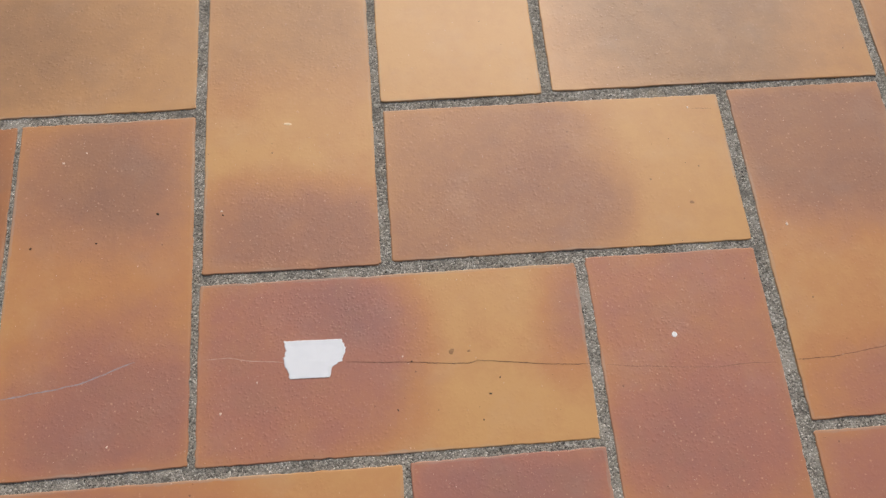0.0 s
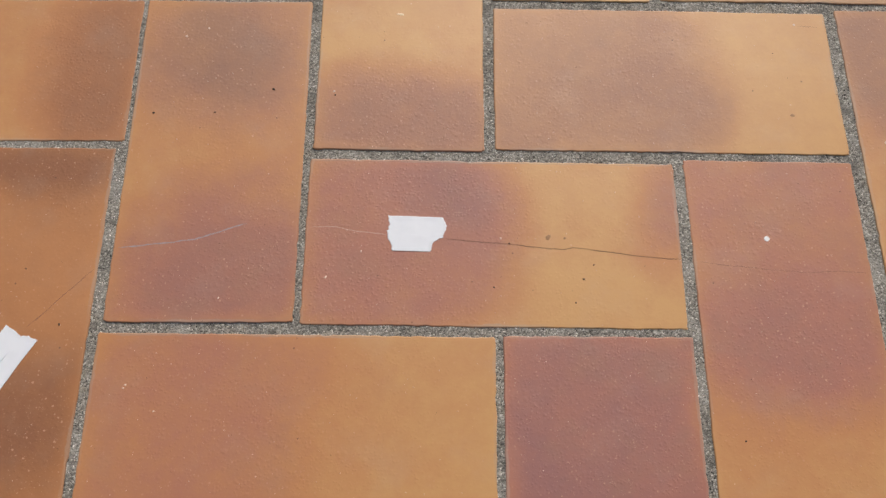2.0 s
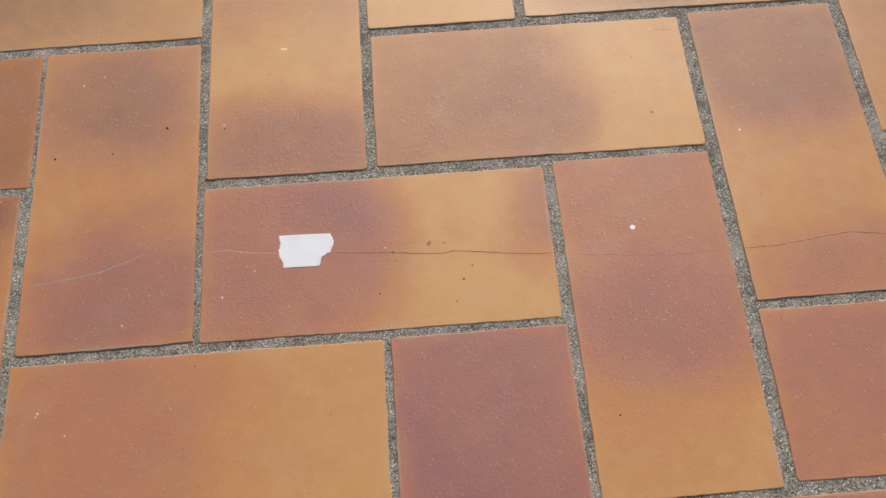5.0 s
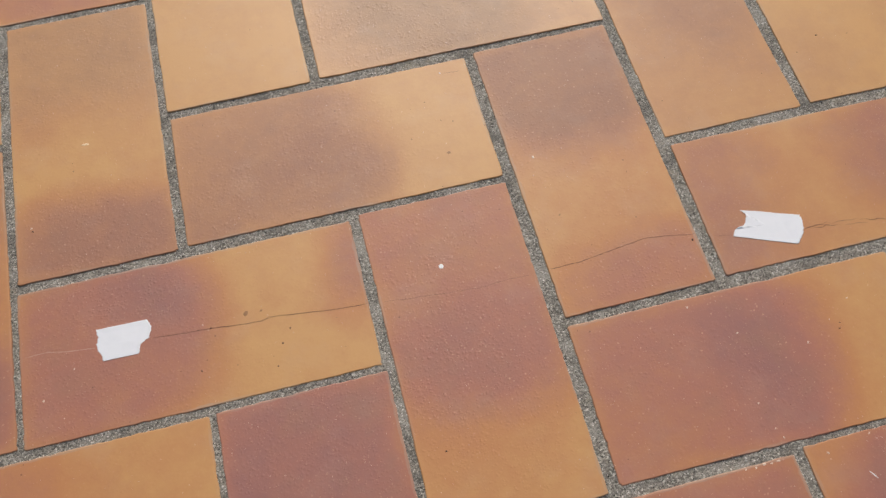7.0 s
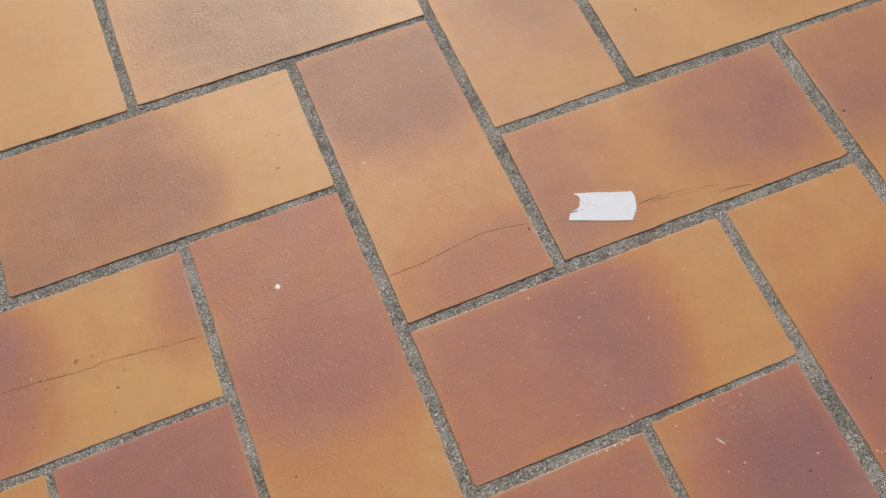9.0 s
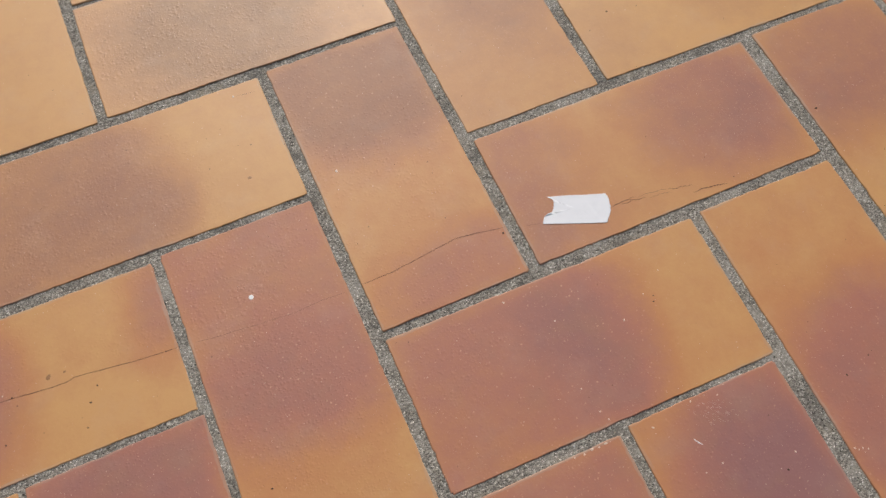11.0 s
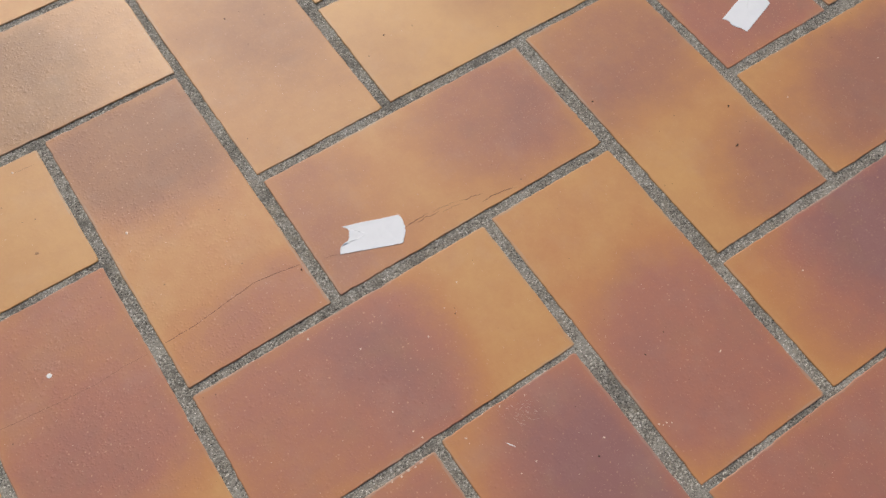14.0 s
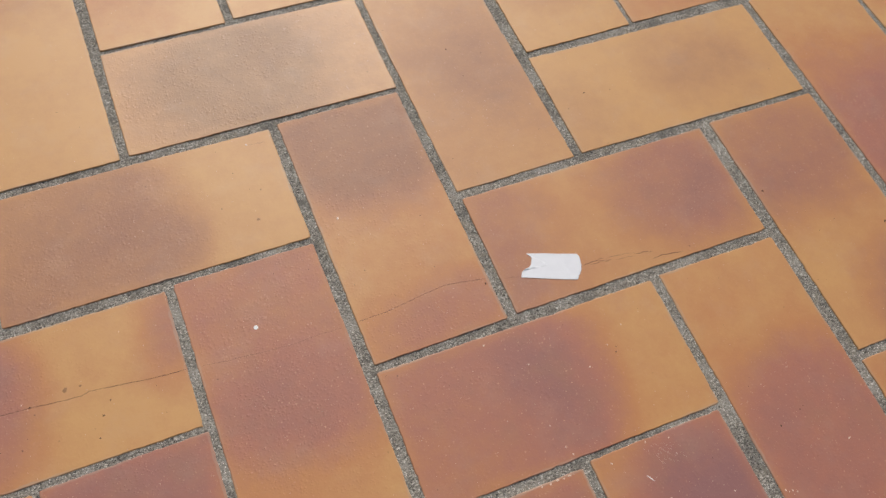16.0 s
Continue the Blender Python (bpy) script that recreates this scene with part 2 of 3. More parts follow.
def outline(w, h, inset, dense, wobble):
    """Points round a tile's rim, its corners rounded, its edges slightly uneven."""
    a, b, r = w / 2 - inset, h / 2 - inset, 0.0016
    points = []
    corners = ((a, b, 0), (-a, b, 90), (-a, -b, 180), (a, -b, 270))
    for k, (x, y, turn) in enumerate(corners):
        cx, cy = x - math.copysign(r, x), y - math.copysign(r, y)
        for d in (0, 30, 60, 90):
            points.append((cx + r * math.cos(radians(turn + d)), cy + r * math.sin(radians(turn + d))))
        nx, ny, _ = corners[(k + 1) % 4]
        steps = (56 if dense else 8) if (k % 2 == 0) == (w > h) else (28 if dense else 4)
        along_x = abs(nx - x) > abs(ny - y)
        for s in range(1, steps):
            f = s / steps
            px, py = x + (nx - x) * f, y + (ny - y) * f
            points.append((px, math.copysign(b, py)) if along_x else (math.copysign(a, px), py))
    return [(x + u, y + v) for (x, y), (u, v) in zip(points, wobble or [(0, 0)] * len(points))]


def tile(kind, i, j, mat, off=(0.0, 0.0), turn=0.0, size=None, label="", dense=False):
    """One tile on the herringbone grid. off and size in millimetres, turn in degrees."""
    rng = random.Random(i * 101 + j * 7 + (3 if kind == "H" else 0))
    across, up = (2, 1) if kind == "H" else (1, 2)
    w, h = [(s + grow) / 1000 for s, grow in zip(size or ((242, 115) if kind == "H" else (114, 242)), (2.6, 2.0))]
    rim = outline(w, h, 0, dense, None)
    count = len(rim)
    wobble, lean = [], [rng.uniform(0, 6.3) for _ in range(4)]
    for k in range(count):
        f = 6.2832 * k / count
        s = 0.00012 * math.sin(3 * f + lean[0]) + 0.0001 * math.sin(7 * f + lean[1]) + 0.0001 * math.sin(19 * f + lean[2]) + rng.gauss(0, 0.00016)
        if rng.random() < 0.05:
            s -= rng.uniform(0.0002, 0.0007)
        wobble.append((s * math.copysign(1, rim[k][0]), s * math.copysign(1, rim[k][1])))
    rings = []
    for inset, z in ((0, -0.012), (0, -0.0007), (0.00015, -0.0003), (0.0004, -0.0001), (0.0009, 0.0)):
        rings.append([(x, y, z) for x, y in outline(w, h, inset, dense, wobble)])
    verts, faces = ring_solid(rings)
    ob = mesh("tile", verts, faces, mat, FLOOR, label)
    cx, cy = (i + across / 2) * UNIT + off[0] / 1000, (j + up / 2) * UNIT + off[1] / 1000
    ob.matrix_basis = pose(cx, cy, rng.uniform(-0.00025, 0.00025), rng.gauss(0, 0.06), rng.gauss(0, 0.06), turn)
    ob["half_x"], ob["half_y"] = w / 2, h / 2
    TILES[kind, i, j] = ob
    return ob


def burnt(kind, i, j, flashes, off=(0.0, 0.0), turn=0.0, size=None, base=0.0, label="ochre clay floor tile with mauve flame marks", umber=0.0, relief=0.8):
    """A tile with its own pattern of flame marks."""
    dims = [s / 1000 for s in (size or ((242, 115) if kind == "H" else (114, 242)))]
    return tile(kind, i, j, clay("flashed_clay", dims, flashes, base, umber, relief), off, turn, size, label, True)


def face_height(x, y):
    """The height of the tile's face under a point, in metres."""
    for ob in TILES.values():
        p = ob.matrix_basis.inverted() @ Vector((x, y, 0))
        if abs(p.x) < ob["half_x"] and abs(p.y) < ob["half_y"]:
            return (ob.matrix_basis @ Vector((p.x, p.y, 0))).z
    return 0.0


PURPLE = "purple-brown clay floor tile with paler rims"
GOLD = "plain golden ochre clay floor tile"
CRACKED = "mauve and ochre clay floor tile with a hairline crack"

burnt("H", 0, 0, ((0.22, 0.52, 0.33, 0.9, 0.58, 0.35), (0.38, 0.85, 0.14, 0.3, 0.16, 0.6), (1.02, 0.72, 0.14, 0.42, 0.55, 0.5)), (1.1, -0.5), -0.41, (243, 115), 0.05, CRACKED, umber=0.05, relief=1.2)
burnt("V", 2, -1, ((0.5, 0.80, 1.3, 0.52, 0.46, 0.25), (0.62, 0.45, 0.6, 0.18, 0.12, 0.6)), (1.5, 1.0), -0.14, (112.8, 242), 0.12, CRACKED, relief=1.5)
burnt("V", -1, 0, ((0.48, 0.82, 0.55, 0.2, 0.42, 0.6, 0.6), (0.62, 0.14, 0.6, 0.24, 0.52, 0.5, 0.1)), (1.7, 2.2), 0.26, (116, 242), 0.24, CRACKED, umber=0.05, relief=1.6)
burnt("V", 0, 1, ((0.55, 0.08, 0.8, 0.2, 0.62, 0.45, 0.35), (0.5, 0.85, 1.0, 0.3, 0.37, 0.5, 0.8)), (1.1, 0.2), -0.33, (114, 242), 0.03, umber=0.1, relief=1.9)
burnt("H", 1, 1, ((0.28, 0.35, 0.38, 1.0, 0.47, 0.22), (0.5, 0.5, 0.15, 0.45, 0.1, 0.7)), (0.6, -0.2), -0.23, (240.8, 115), 0.05, umber=0.55, relief=1.5)
burnt("V", 3, 0, ((0.5, 0.82, 1.3, 0.27, 0.5, 0.35, 0.6), (0.68, 0.06, 0.6, 0.16, 0.36, 0.5, 0)), (0.9, 1.2), 0.27, (112, 243), 0.18, CRACKED, umber=0, relief=1.9)
burnt("H", 4, 0, ((0.0, 0.3, 0.24, 1.2, 0.5, 0.8), (0.76, 0.7, 0.25, 0.58, 0.48, 0.45), (0.95, 0.4, 0.15, 0.6, 0.2, 0.6)), (1.7, 0.0), -0.36, (240, 114), 0.13, CRACKED, umber=0.2)
burnt("V", 4, 1, ((0.6, 0.55, 0.5, 0.28, 0.26, 0.7),), (-0.7, 1.2), 0.2, (113, 242), 0.26, umber=0.6)
burnt("H", 5, 1, ((0.68, 0.55, 0.22, 0.4, 0.34, 0.6), (0.0, 0.25, 0.2, 0.5, 0.25, 0.7)), (1.5, -0.5), -0.7, (242, 115), 0.0, GOLD, umber=0.8)
burnt("V", 6, -1, ((0.5, 0.78, 0.95, 0.27, 0.46, 0.45), (0.78, 0.1, 0.42, 0.2, 0.52, 0.6)), (4.6, -0.5), -0.37, (113, 243), 0.12, umber=0.3)
burnt("V", 7, 0, ((0.5, 0.22, 1.3, 0.45, 0.62),), (3.9, -0.4), 0.2, (113, 242), 0.08, PURPLE)
burnt("H", 7, -1, ((0.5, 0.35, 0.48, 0.55, 0.62, 0.45), (1.0, 0.9, 0.2, 0.5, 0.4, 0.6)), (6.2, -3.1), -0.61, (241, 114), 0.13, umber=0.3)
burnt("H", 6, -2, ((0.60, 0.6, 0.5, 1.0, 0.95),), (2.2, -2.4), -0.53, (242, 114), 0.12, PURPLE)
burnt("V", 5, -2, ((0.6, 0.30, 0.8, 0.34, 0.58, 0.45),), (2.0, -0.2), -0.7, (112, 240), 0.16)
burnt("H", 3, -1, ((0.28, 0.42, 0.41, 0.9, 0.5, 0.25), (0.55, 0.5, 0.16, 0.5, 0.24, 0.7)), (2.3, 0.7), -0.59, (241, 113), 0.11, umber=0.0)
burnt("V", 4, -3, ((0.75, 0.72, 0.5, 0.34, 0.45, 0.5), (0.4, 0.4, 1.0, 0.4, 0.22, 0.6)), (-0.1, 3.9), 0.0, (112, 242), 0.36, PURPLE)
burnt("H", 2, -2, ((0.75, 0.6, 0.6, 1.2, 0.55),), (0.5, 2.0), 0.05, (242, 115), 0.14)
burnt("H", 5, -3, ((0.4, 0.8, 0.42, 0.7, 0.46, 0.45),), (4.1, 3.0), -0.12, (241, 115), 0.24)
burnt("H", -1, -1, ((0.2, 0.5, 0.36, 1.2, 0.40, 0.6),), (2.1, 1.5), -0.35, (245, 115), 0.09, umber=0.0)
burnt("V", 1, -2, ((0.5, 0.70, 0.9, 0.65, 0.70, 0.5),), (2.9, 0.7), -0.12, (117, 242), 0.14, PURPLE)
burnt("V", -2, -1, ((0.5, 0.98, 1.0, 0.12, 0.5, 0.5), (0.3, 0.22, 0.9, 0.2, 0.5, 0.5)), (0.9, 5.0), 0.04, (115, 243), 0.44, umber=-0.9)
burnt("H", -3, 1, ((0.94, 0.5, 0.18, 1.0, 0.55, 0.5),), (3.5, 2.8), 0.29, (243, 114), 0.2, umber=-0.8)
burnt("H", -2, 2, ((0.45, 0.5, 0.5, 0.8, 0.45),), (0.8, 2.4), 0.08, (242, 115), 0.09, umber=1, relief=1.6)
burnt("V", 1, 2, ((0.4, 0.9, 1.0, 0.2, 0.3),), (-0.9, 0.4), -0.06, (114, 242), 0, GOLD, umber=0.6)
burnt("H", 2, 2, ((0.45, 0.5, 0.42, 0.8, 0.46, 0.45, 0.25),), (-0.1, 1.0), -0.34, (241, 116), 0.16, umber=0.75, relief=3.0)
burnt("V", 5, 2, ((0.5, 0.5, 0.6, 0.3, 0.45),), (0.5, 1.8), 0.46, (113, 242), 0.05, umber=0.6)
burnt("H", 6, 2, ((0.5, 0.5, 0.5, 0.6, 0.5),), (-1.6, 2.4), -0.09, (242, 115), 0.06)
burnt("H", 8, 0, ((0.3, 0.5, 0.4, 0.7, 0.55),), (3.0, 0.5), 0.0, (241, 114), 0.1)
burnt("H", 9, 1, ((0.6, 0.5, 0.4, 0.6, 0.5),), (3.0, 0.5), 0.0, (241, 114), 0.1)

# the rest of the floor, out of the same kilns
REST = []
for k in range(6):
    rng = random.Random(50 + k)
    marks = [(rng.uniform(0.1, 0.9), rng.uniform(0.1, 0.9), rng.uniform(0.25, 0.5), rng.uniform(0.5, 0.9), rng.uniform(0.15, 0.5)) for _ in range(2)]
    REST.append((clay("flashed_clay", (0.242, 0.115), marks, 0.06), clay("flashed_clay", (0.114, 0.242), [(y, x, ry, rx, b) for x, y, rx, ry, b in marks], 0.06)))
for k in range(-30, 40):
    for m in range(-12, 13):
        for kind, i, j in (("H", k + 4 * m, k), ("V", 2 + k + 4 * m, k - 1)):
            far_i, far_j = i + (2 if kind == "H" else 1), j + (1 if kind == "H" else 2)
            if i < -8 or j < -8 or far_i > 14 or far_j > 11 or (kind, i, j) in TILES:
                continue
            rng = random.Random(i * 31 + j * 17)
            pair = REST[rng.randrange(6)]
            tile(kind, i, j, pair[0] if kind == "H" else pair[1], (rng.gauss(1.5, 0.9), rng.gauss(0.5, 0.9)), rng.gauss(0, 0.2))


def far_clay():
    """Clay of the joined far tiles: each tile has its own tone."""
    made, n, shader = material("far_flashed_clay")
    geometry = n.add("NewGeometry")
    here = geometry.outputs["Position"]
    burn = n.math("ADD", n.math("MULTIPLY", geometry.outputs["Random Per Island"], 0.45), n.math("MULTIPLY", n.math("SUBTRACT", n.noise(here, 9, 3), 0.4), 1.1))
    n.put(shader.inputs["Base Color"], n.ramp(burn, ((0.0, OCHRE), (0.30, ORANGE), (0.66, MAUVE), (1.0, VIOLET))))
    shader.inputs["Roughness"].default_value = 0.42
    n.put(shader.inputs["Normal"], n.bump(n.noise(here, 430, 4, 0.62), 0.25, 0.0006))
    return made


def far_tiles():
    """The tiles further off, joined."""
    rng = random.Random(8)
    verts, faces = [], []
    for k in range(-80, 90):
        for m in range(-45, 46):
            for kind, i, j in (("H", k + 4 * m, k), ("V", 2 + k + 4 * m, k - 1)):
                across, up = (2, 1) if kind == "H" else (1, 2)
                if i < -36 or j < -36 or i + across > 43 or j + up > 40 or (kind, i, j) in TILES:
                    continue
                x, y = (i + across / 2) * UNIT + rng.gauss(0.0015, 0.0008), (j + up / 2) * UNIT + rng.gauss(0.0005, 0.0008)
                a, b, z = across * UNIT / 2 - 0.004, up * UNIT / 2 - 0.0042, rng.uniform(-0.0003, 0.0003)
                base = len(verts)
                for inset, low in ((0, -0.008), (0, -0.0007), (0.001, 0)):
                    verts += [(x + u * (a - inset), y + v * (b - inset), z + low) for u, v in ((-1, -1), (1, -1), (1, 1), (-1, 1))]
                for ring in (0, 4):
                    faces += [(base + ring + q, base + ring + (q + 1) % 4, base + ring + 4 + (q + 1) % 4, base + ring + 4 + q) for q in range(4)]
                faces.append((base + 8, base + 9, base + 10, base + 11))
    return tagged(mesh("far_tiles", verts, faces, far_clay(), FLOOR), kind="stuff")


far_tiles()


# ---- hairline cracks and scratches in the tiles ----
def strip(name, owner, points, width, mat, jitter=0.11, label="", seed=1, fade=True):
    """A thin uneven line along points (millimetres in the world) on top of the tile owner."""
    rng = random.Random(seed)
    dense = []
    for (x0, y0), (x1, y1) in zip(points, points[1:]):
        steps = max(2, int(math.hypot(x1 - x0, y1 - y0) / 1.6))
        dense += [(x0 + (x1 - x0) * s / steps, y0 + (y1 - y0) * s / steps) for s in range(steps)]
    dense.append(points[-1])
    drift, placed = 0.0, []
    for x, y in dense:
        drift = drift * 0.8 + rng.gauss(0, jitter)
        placed.append((x, y + drift))
    verts, faces = [], []
    back = owner.matrix_basis.inverted()
    for k, (x, y) in enumerate(placed):
        x1, y1 = placed[min(k + 1, len(placed) - 1)]
        x0, y0 = placed[max(k - 1, 0)]
        long = math.hypot(x1 - x0, y1 - y0) or 1
        taper = min(1.0, 0.25 + min(k, len(placed) - 1 - k) / 5) if fade else 1.0
        half = width * taper * rng.uniform(0.55, 1.3) / 2
        nx, ny = -(y1 - y0) / long * half, (x1 - x0) / long * half
        for s in (1, -1):
            p = back @ Vector(((x + s * nx) / 1000, (y + s * ny) / 1000, 0))
            verts.append((p.x, p.y, 0.00008))
        if k:
            a = 2 * k
            faces.append((a - 2, a - 1, a + 1, a))
    return mesh(name, verts, faces, mat, owner, label)


strip("crack", TILES["H", 0, 0], [(95, 63), (111, 62), (137, 60), (155, 58), (171, 56.6), (174, 57), (178, 58.4), (195, 56), (214, 53.2), (248, 50)], 0.40, CRACK, seed=2)
strip("crack", TILES["H", 0, 0], [(7, 71), (22, 71), (32, 69), (57, 66)], 0.22, SCRATCH, seed=3)
strip("crack", TILES["V", 2, -1], [(260, 49), (272, 47), (305, 44), (331, 42), (353, 43), (370, 42)], 0.22, HAIR, seed=4)
strip("crack", TILES["V", 3, 0], [(381.5, 43), (406, 43), (433, 46), (457, 49), (474, 47), (496.5, 42.6)], 0.36, CRACK, seed=5)
strip("crack", TILES["H", 4, 0], [(509, 38), (514, 37), (522, 35)], 0.26, HAIR, seed=6)
strip("crack", TILES["H", 4, 0], [(574, 26), (580, 26.8), (585, 27), (591, 26.2), (594, 27.4), (596, 26.4)], 0.5, CRACK, 0.2, seed=7)
strip("crack", TILES["H", 4, 0], [(582, 25.2), (590, 24.4), (592, 25.4), (597, 23.6), (604, 23.4)], 0.34, CRACK, 0.2, seed=13)
strip("crack", TILES["H", 4, 0], [(598, 25.6), (606, 25), (612, 24.4), (616, 24.4), (621, 22.6)], 0.26, HAIR, 0.2, seed=9)
strip("crack", TILES["H", 4, 0], [(606, 21.4), (612, 21.2), (616, 21), (623, 19.2)], 0.26, HAIR, 0.2, seed=15)
strip("crack", TILES["H", 4, 0], [(622, 22.4), (630, 20.2), (632, 21.2), (637, 19), (642, 18)], 0.42, CRACK, 0.24, seed=14)
strip("crack", TILES["H", 4, 0], [(637, 11.6), (642, 11), (645, 11.8), (650, 11.2), (655, 11.2), (660, 9.4), (666, 8)], 0.6, CRACK, 0.22, seed=8)
strip("scratch", TILES["V", -1, 0], [(-116, 55), (-90, 58), (-68, 61), (-54, 66), (-42, 71), (-35, 73)], 0.9, plain("grey_scuff", (0.40, 0.33, 0.33), 0.6), 0.12, "grey curved scuff line", seed=10)
strip("crack", TILES["V", -2, -1], [(-166, 1), (-157, 10), (-151, 17), (-139, 30), (-130, 40)], 0.30, HAIR, seed=11)
strip("scratch", TILES["H", 1, 1], [(351, 234), (358, 233.6), (366, 233)], 0.28, HAIR, 0.03, seed=12)
rng = random.Random(4)
for k in range(64):
    x, y = rng.gauss(562, 7), rng.gauss(-138, 6)
    long = rng.uniform(0.7, 2.6)
    strip("scratch", TILES["V", 4, -3], [(x, y), (x + 0.62 * long, y - 0.78 * long)], rng.uniform(0.22, 0.5), SCUFF, 0.05, seed=30 + k)


# ---- pieces of tape on the floor ----
def tape(points, torn, lift, label, seed, creases=()):
    """Masking tape torn off a roll: points of its rim in millimetres, counter-clockwise; torn: the numbers of the ragged sides; creases: raised folds (x, y to x, y)."""
    rng = random.Random(seed)
    cx, cy = sum(p[0] for p in points) / len(points), sum(p[1] for p in points) / len(points)
    rim = []
    for k, (x, y) in enumerate(points):
        nx, ny = points[(k + 1) % len(points)]
        steps = max(2, int(math.hypot(nx - x, ny - y) / 0.9))
        for s in range(steps):
            f = s / steps
            rag = 0.26 if k in torn else 0.06
            rim.append((x + (nx - x) * f + rng.gauss(0, rag), y + (ny - y) * f + rng.gauss(0, rag)))
    count = len(rim)
    rings = []
    shares = (1.0, 0.975, 0.94, 0.89, 0.83, 0.76, 0.68, 0.6, 0.5, 0.4, 0.3, 0.2, 0.1)
    for share in shares:
        rings.append([(cx + (x - cx) * share, cy + (y - cy) * share) for x, y in rim])

    def crest(x, y, share):
        wave = noise.noise((x * 0.19 + 0.31, y * 0.23, seed + 0.37)) * 0.025 + noise.noise((x * 0.7, y * 0.6, seed + 4.41)) * 0.008
        curl = lift * max(0.0, share - 0.75) * 4 * max(0.0, noise.noise((x * 0.12, y * 0.12, seed + 9.3)) + 0.35)
        fold = 0.0
        for x0, y0, x1, y1 in creases:
            along = max(0.0, min(1.0, ((x - x0) * (x1 - x0) + (y - y0) * (y1 - y0)) / ((x1 - x0) ** 2 + (y1 - y0) ** 2)))
            off = math.hypot(x - x0 - along * (x1 - x0), y - y0 - along * (y1 - y0))
            fold += 0.035 * (1 - 0.8 * along) * math.exp(-(off / 0.55) ** 2)
        return 0.22 + wave + curl + fold
    verts, faces = [], []
    for r, ring in enumerate(rings):
        verts += [((x - cx) / 1000, (y - cy) / 1000, crest(x, y, shares[r]) / 1000) for x, y in ring]
    verts.append((0, 0, crest(cx, cy, 0) / 1000))
    top = len(verts)
    for r in range(len(rings) - 1):
        for k in range(count):
            m = (k + 1) % count
            faces.append((r * count + k, r * count + m, (r + 1) * count + m, (r + 1) * count + k))
    last = (len(rings) - 1) * count
    faces += [(last + k, last + (k + 1) % count, top - 1) for k in range(count)]
    # the underside and the thin edge
    verts += [(x, y, z - 0.00015) for x, y, z in verts[:count]]
    faces += [(k, top + k, top + (k + 1) % count, (k + 1) % count) for k in range(count)]
    faces.append(tuple(reversed(range(top, top + count))))
    ob = mesh("masking_tape", verts, faces, TAPE)
    ob.data.polygons.foreach_set("use_smooth", [len(p.vertices) < 5 for p in ob.data.polygons])
    ob.location = (cx / 1000, cy / 1000, max(face_height(x / 1000, y / 1000) for x, y in points) + 0.0001)
    return tagged(ob, label, "tape", "pieces of tape")


tape([(60, 54.6), (85, 54), (86, 58), (87.4, 61), (90.4, 63), (93.4, 64.4), (94.2, 68), (95.4, 71.4), (95, 75), (92.8, 78.4), (57, 79.4), (58, 73), (56.6, 67.5), (57.2, 63), (59.2, 59)], (1, 2, 3, 4, 5, 6, 7, 8, 10, 11, 12, 13, 14), 0.15,
     "short piece of white masking tape with torn ends", 1, ((95, 74, 88, 73.4), (95, 70, 87.5, 68.6), (93, 66, 86.5, 65), (72, 65.5, 84, 64.2)))
tape([(522, 34), (544.3, 24.6), (566, 15.8), (571.8, 21.6), (575.2, 27), (576.8, 33), (577, 38), (561, 43.8), (546.5, 49.4), (535.6, 53), (538, 49), (536.6, 44.4), (533.4, 40.8), (528.6, 40), (524.6, 38)], (2, 3, 4, 5, 9, 10, 11, 12, 13, 14), 0.25,
     "longer strip of white masking tape with a notched end", 2, ((537, 49, 545, 46.6), (545, 46.6, 551, 45.2), (570, 36, 575, 30), (566, 35.5, 571, 27), (540, 38, 556, 33)))
tape([(917, 45.4), (919.8, 40), (919, 35.4), (922.8, 29), (925.6, 23), (946, 29.4), (964.6, 35.4), (965, 41), (961.6, 47), (958.2, 52), (959.4, 58.4), (938, 52)], (0, 1, 2, 3, 6, 7, 8, 9), 0.15,
     "small white masking tape rectangle with ragged short ends", 3, ((955, 36, 950, 52),))
tape([(-157.5, -7.5), (-164.5, -4.6), (-168, -4.8), (-173, -1), (-178.5, 2.2), (-196, -30), (-176, -41), (-166, -22)], (0, 1, 2, 3, 5), 0.15,
     "white masking tape piece with a slanting torn end", 4, ((-176, -30, -166, -14), (-184, -14, -170, -8)))


# ---- small dirt on the tiles ----
def blob(name, x, y, size, mat, label, category, high=0.5, long=1.0, turn=0.0, seed=1):
    """A small irregular lump: x, y and size in millimetres."""
    rng = random.Random(seed)
    rings = []
    for share, z in ((0.9, 0.0), (1.0, 0.35), (0.75, 0.8), (0.3, 1.0)):
        ring = []
        for k in range(9):
            f = 6.2832 * k / 9
            r = size / 2000 * share * (1 + 0.22 * math.sin(2 * f + seed) + 0.12 * math.sin(3 * f + 2 * seed))
            ring.append((r * math.cos(f) * long, r * math.sin(f), z * size * high / 1000))
        rings.append(ring)
    verts, faces = ring_solid(rings)
    ob = mesh(name, verts, faces, mat)
    ob.matrix_basis = pose(x / 1000, y / 1000, face_height(x / 1000, y / 1000), 0, 0, turn)
    return tagged(ob, label, category)


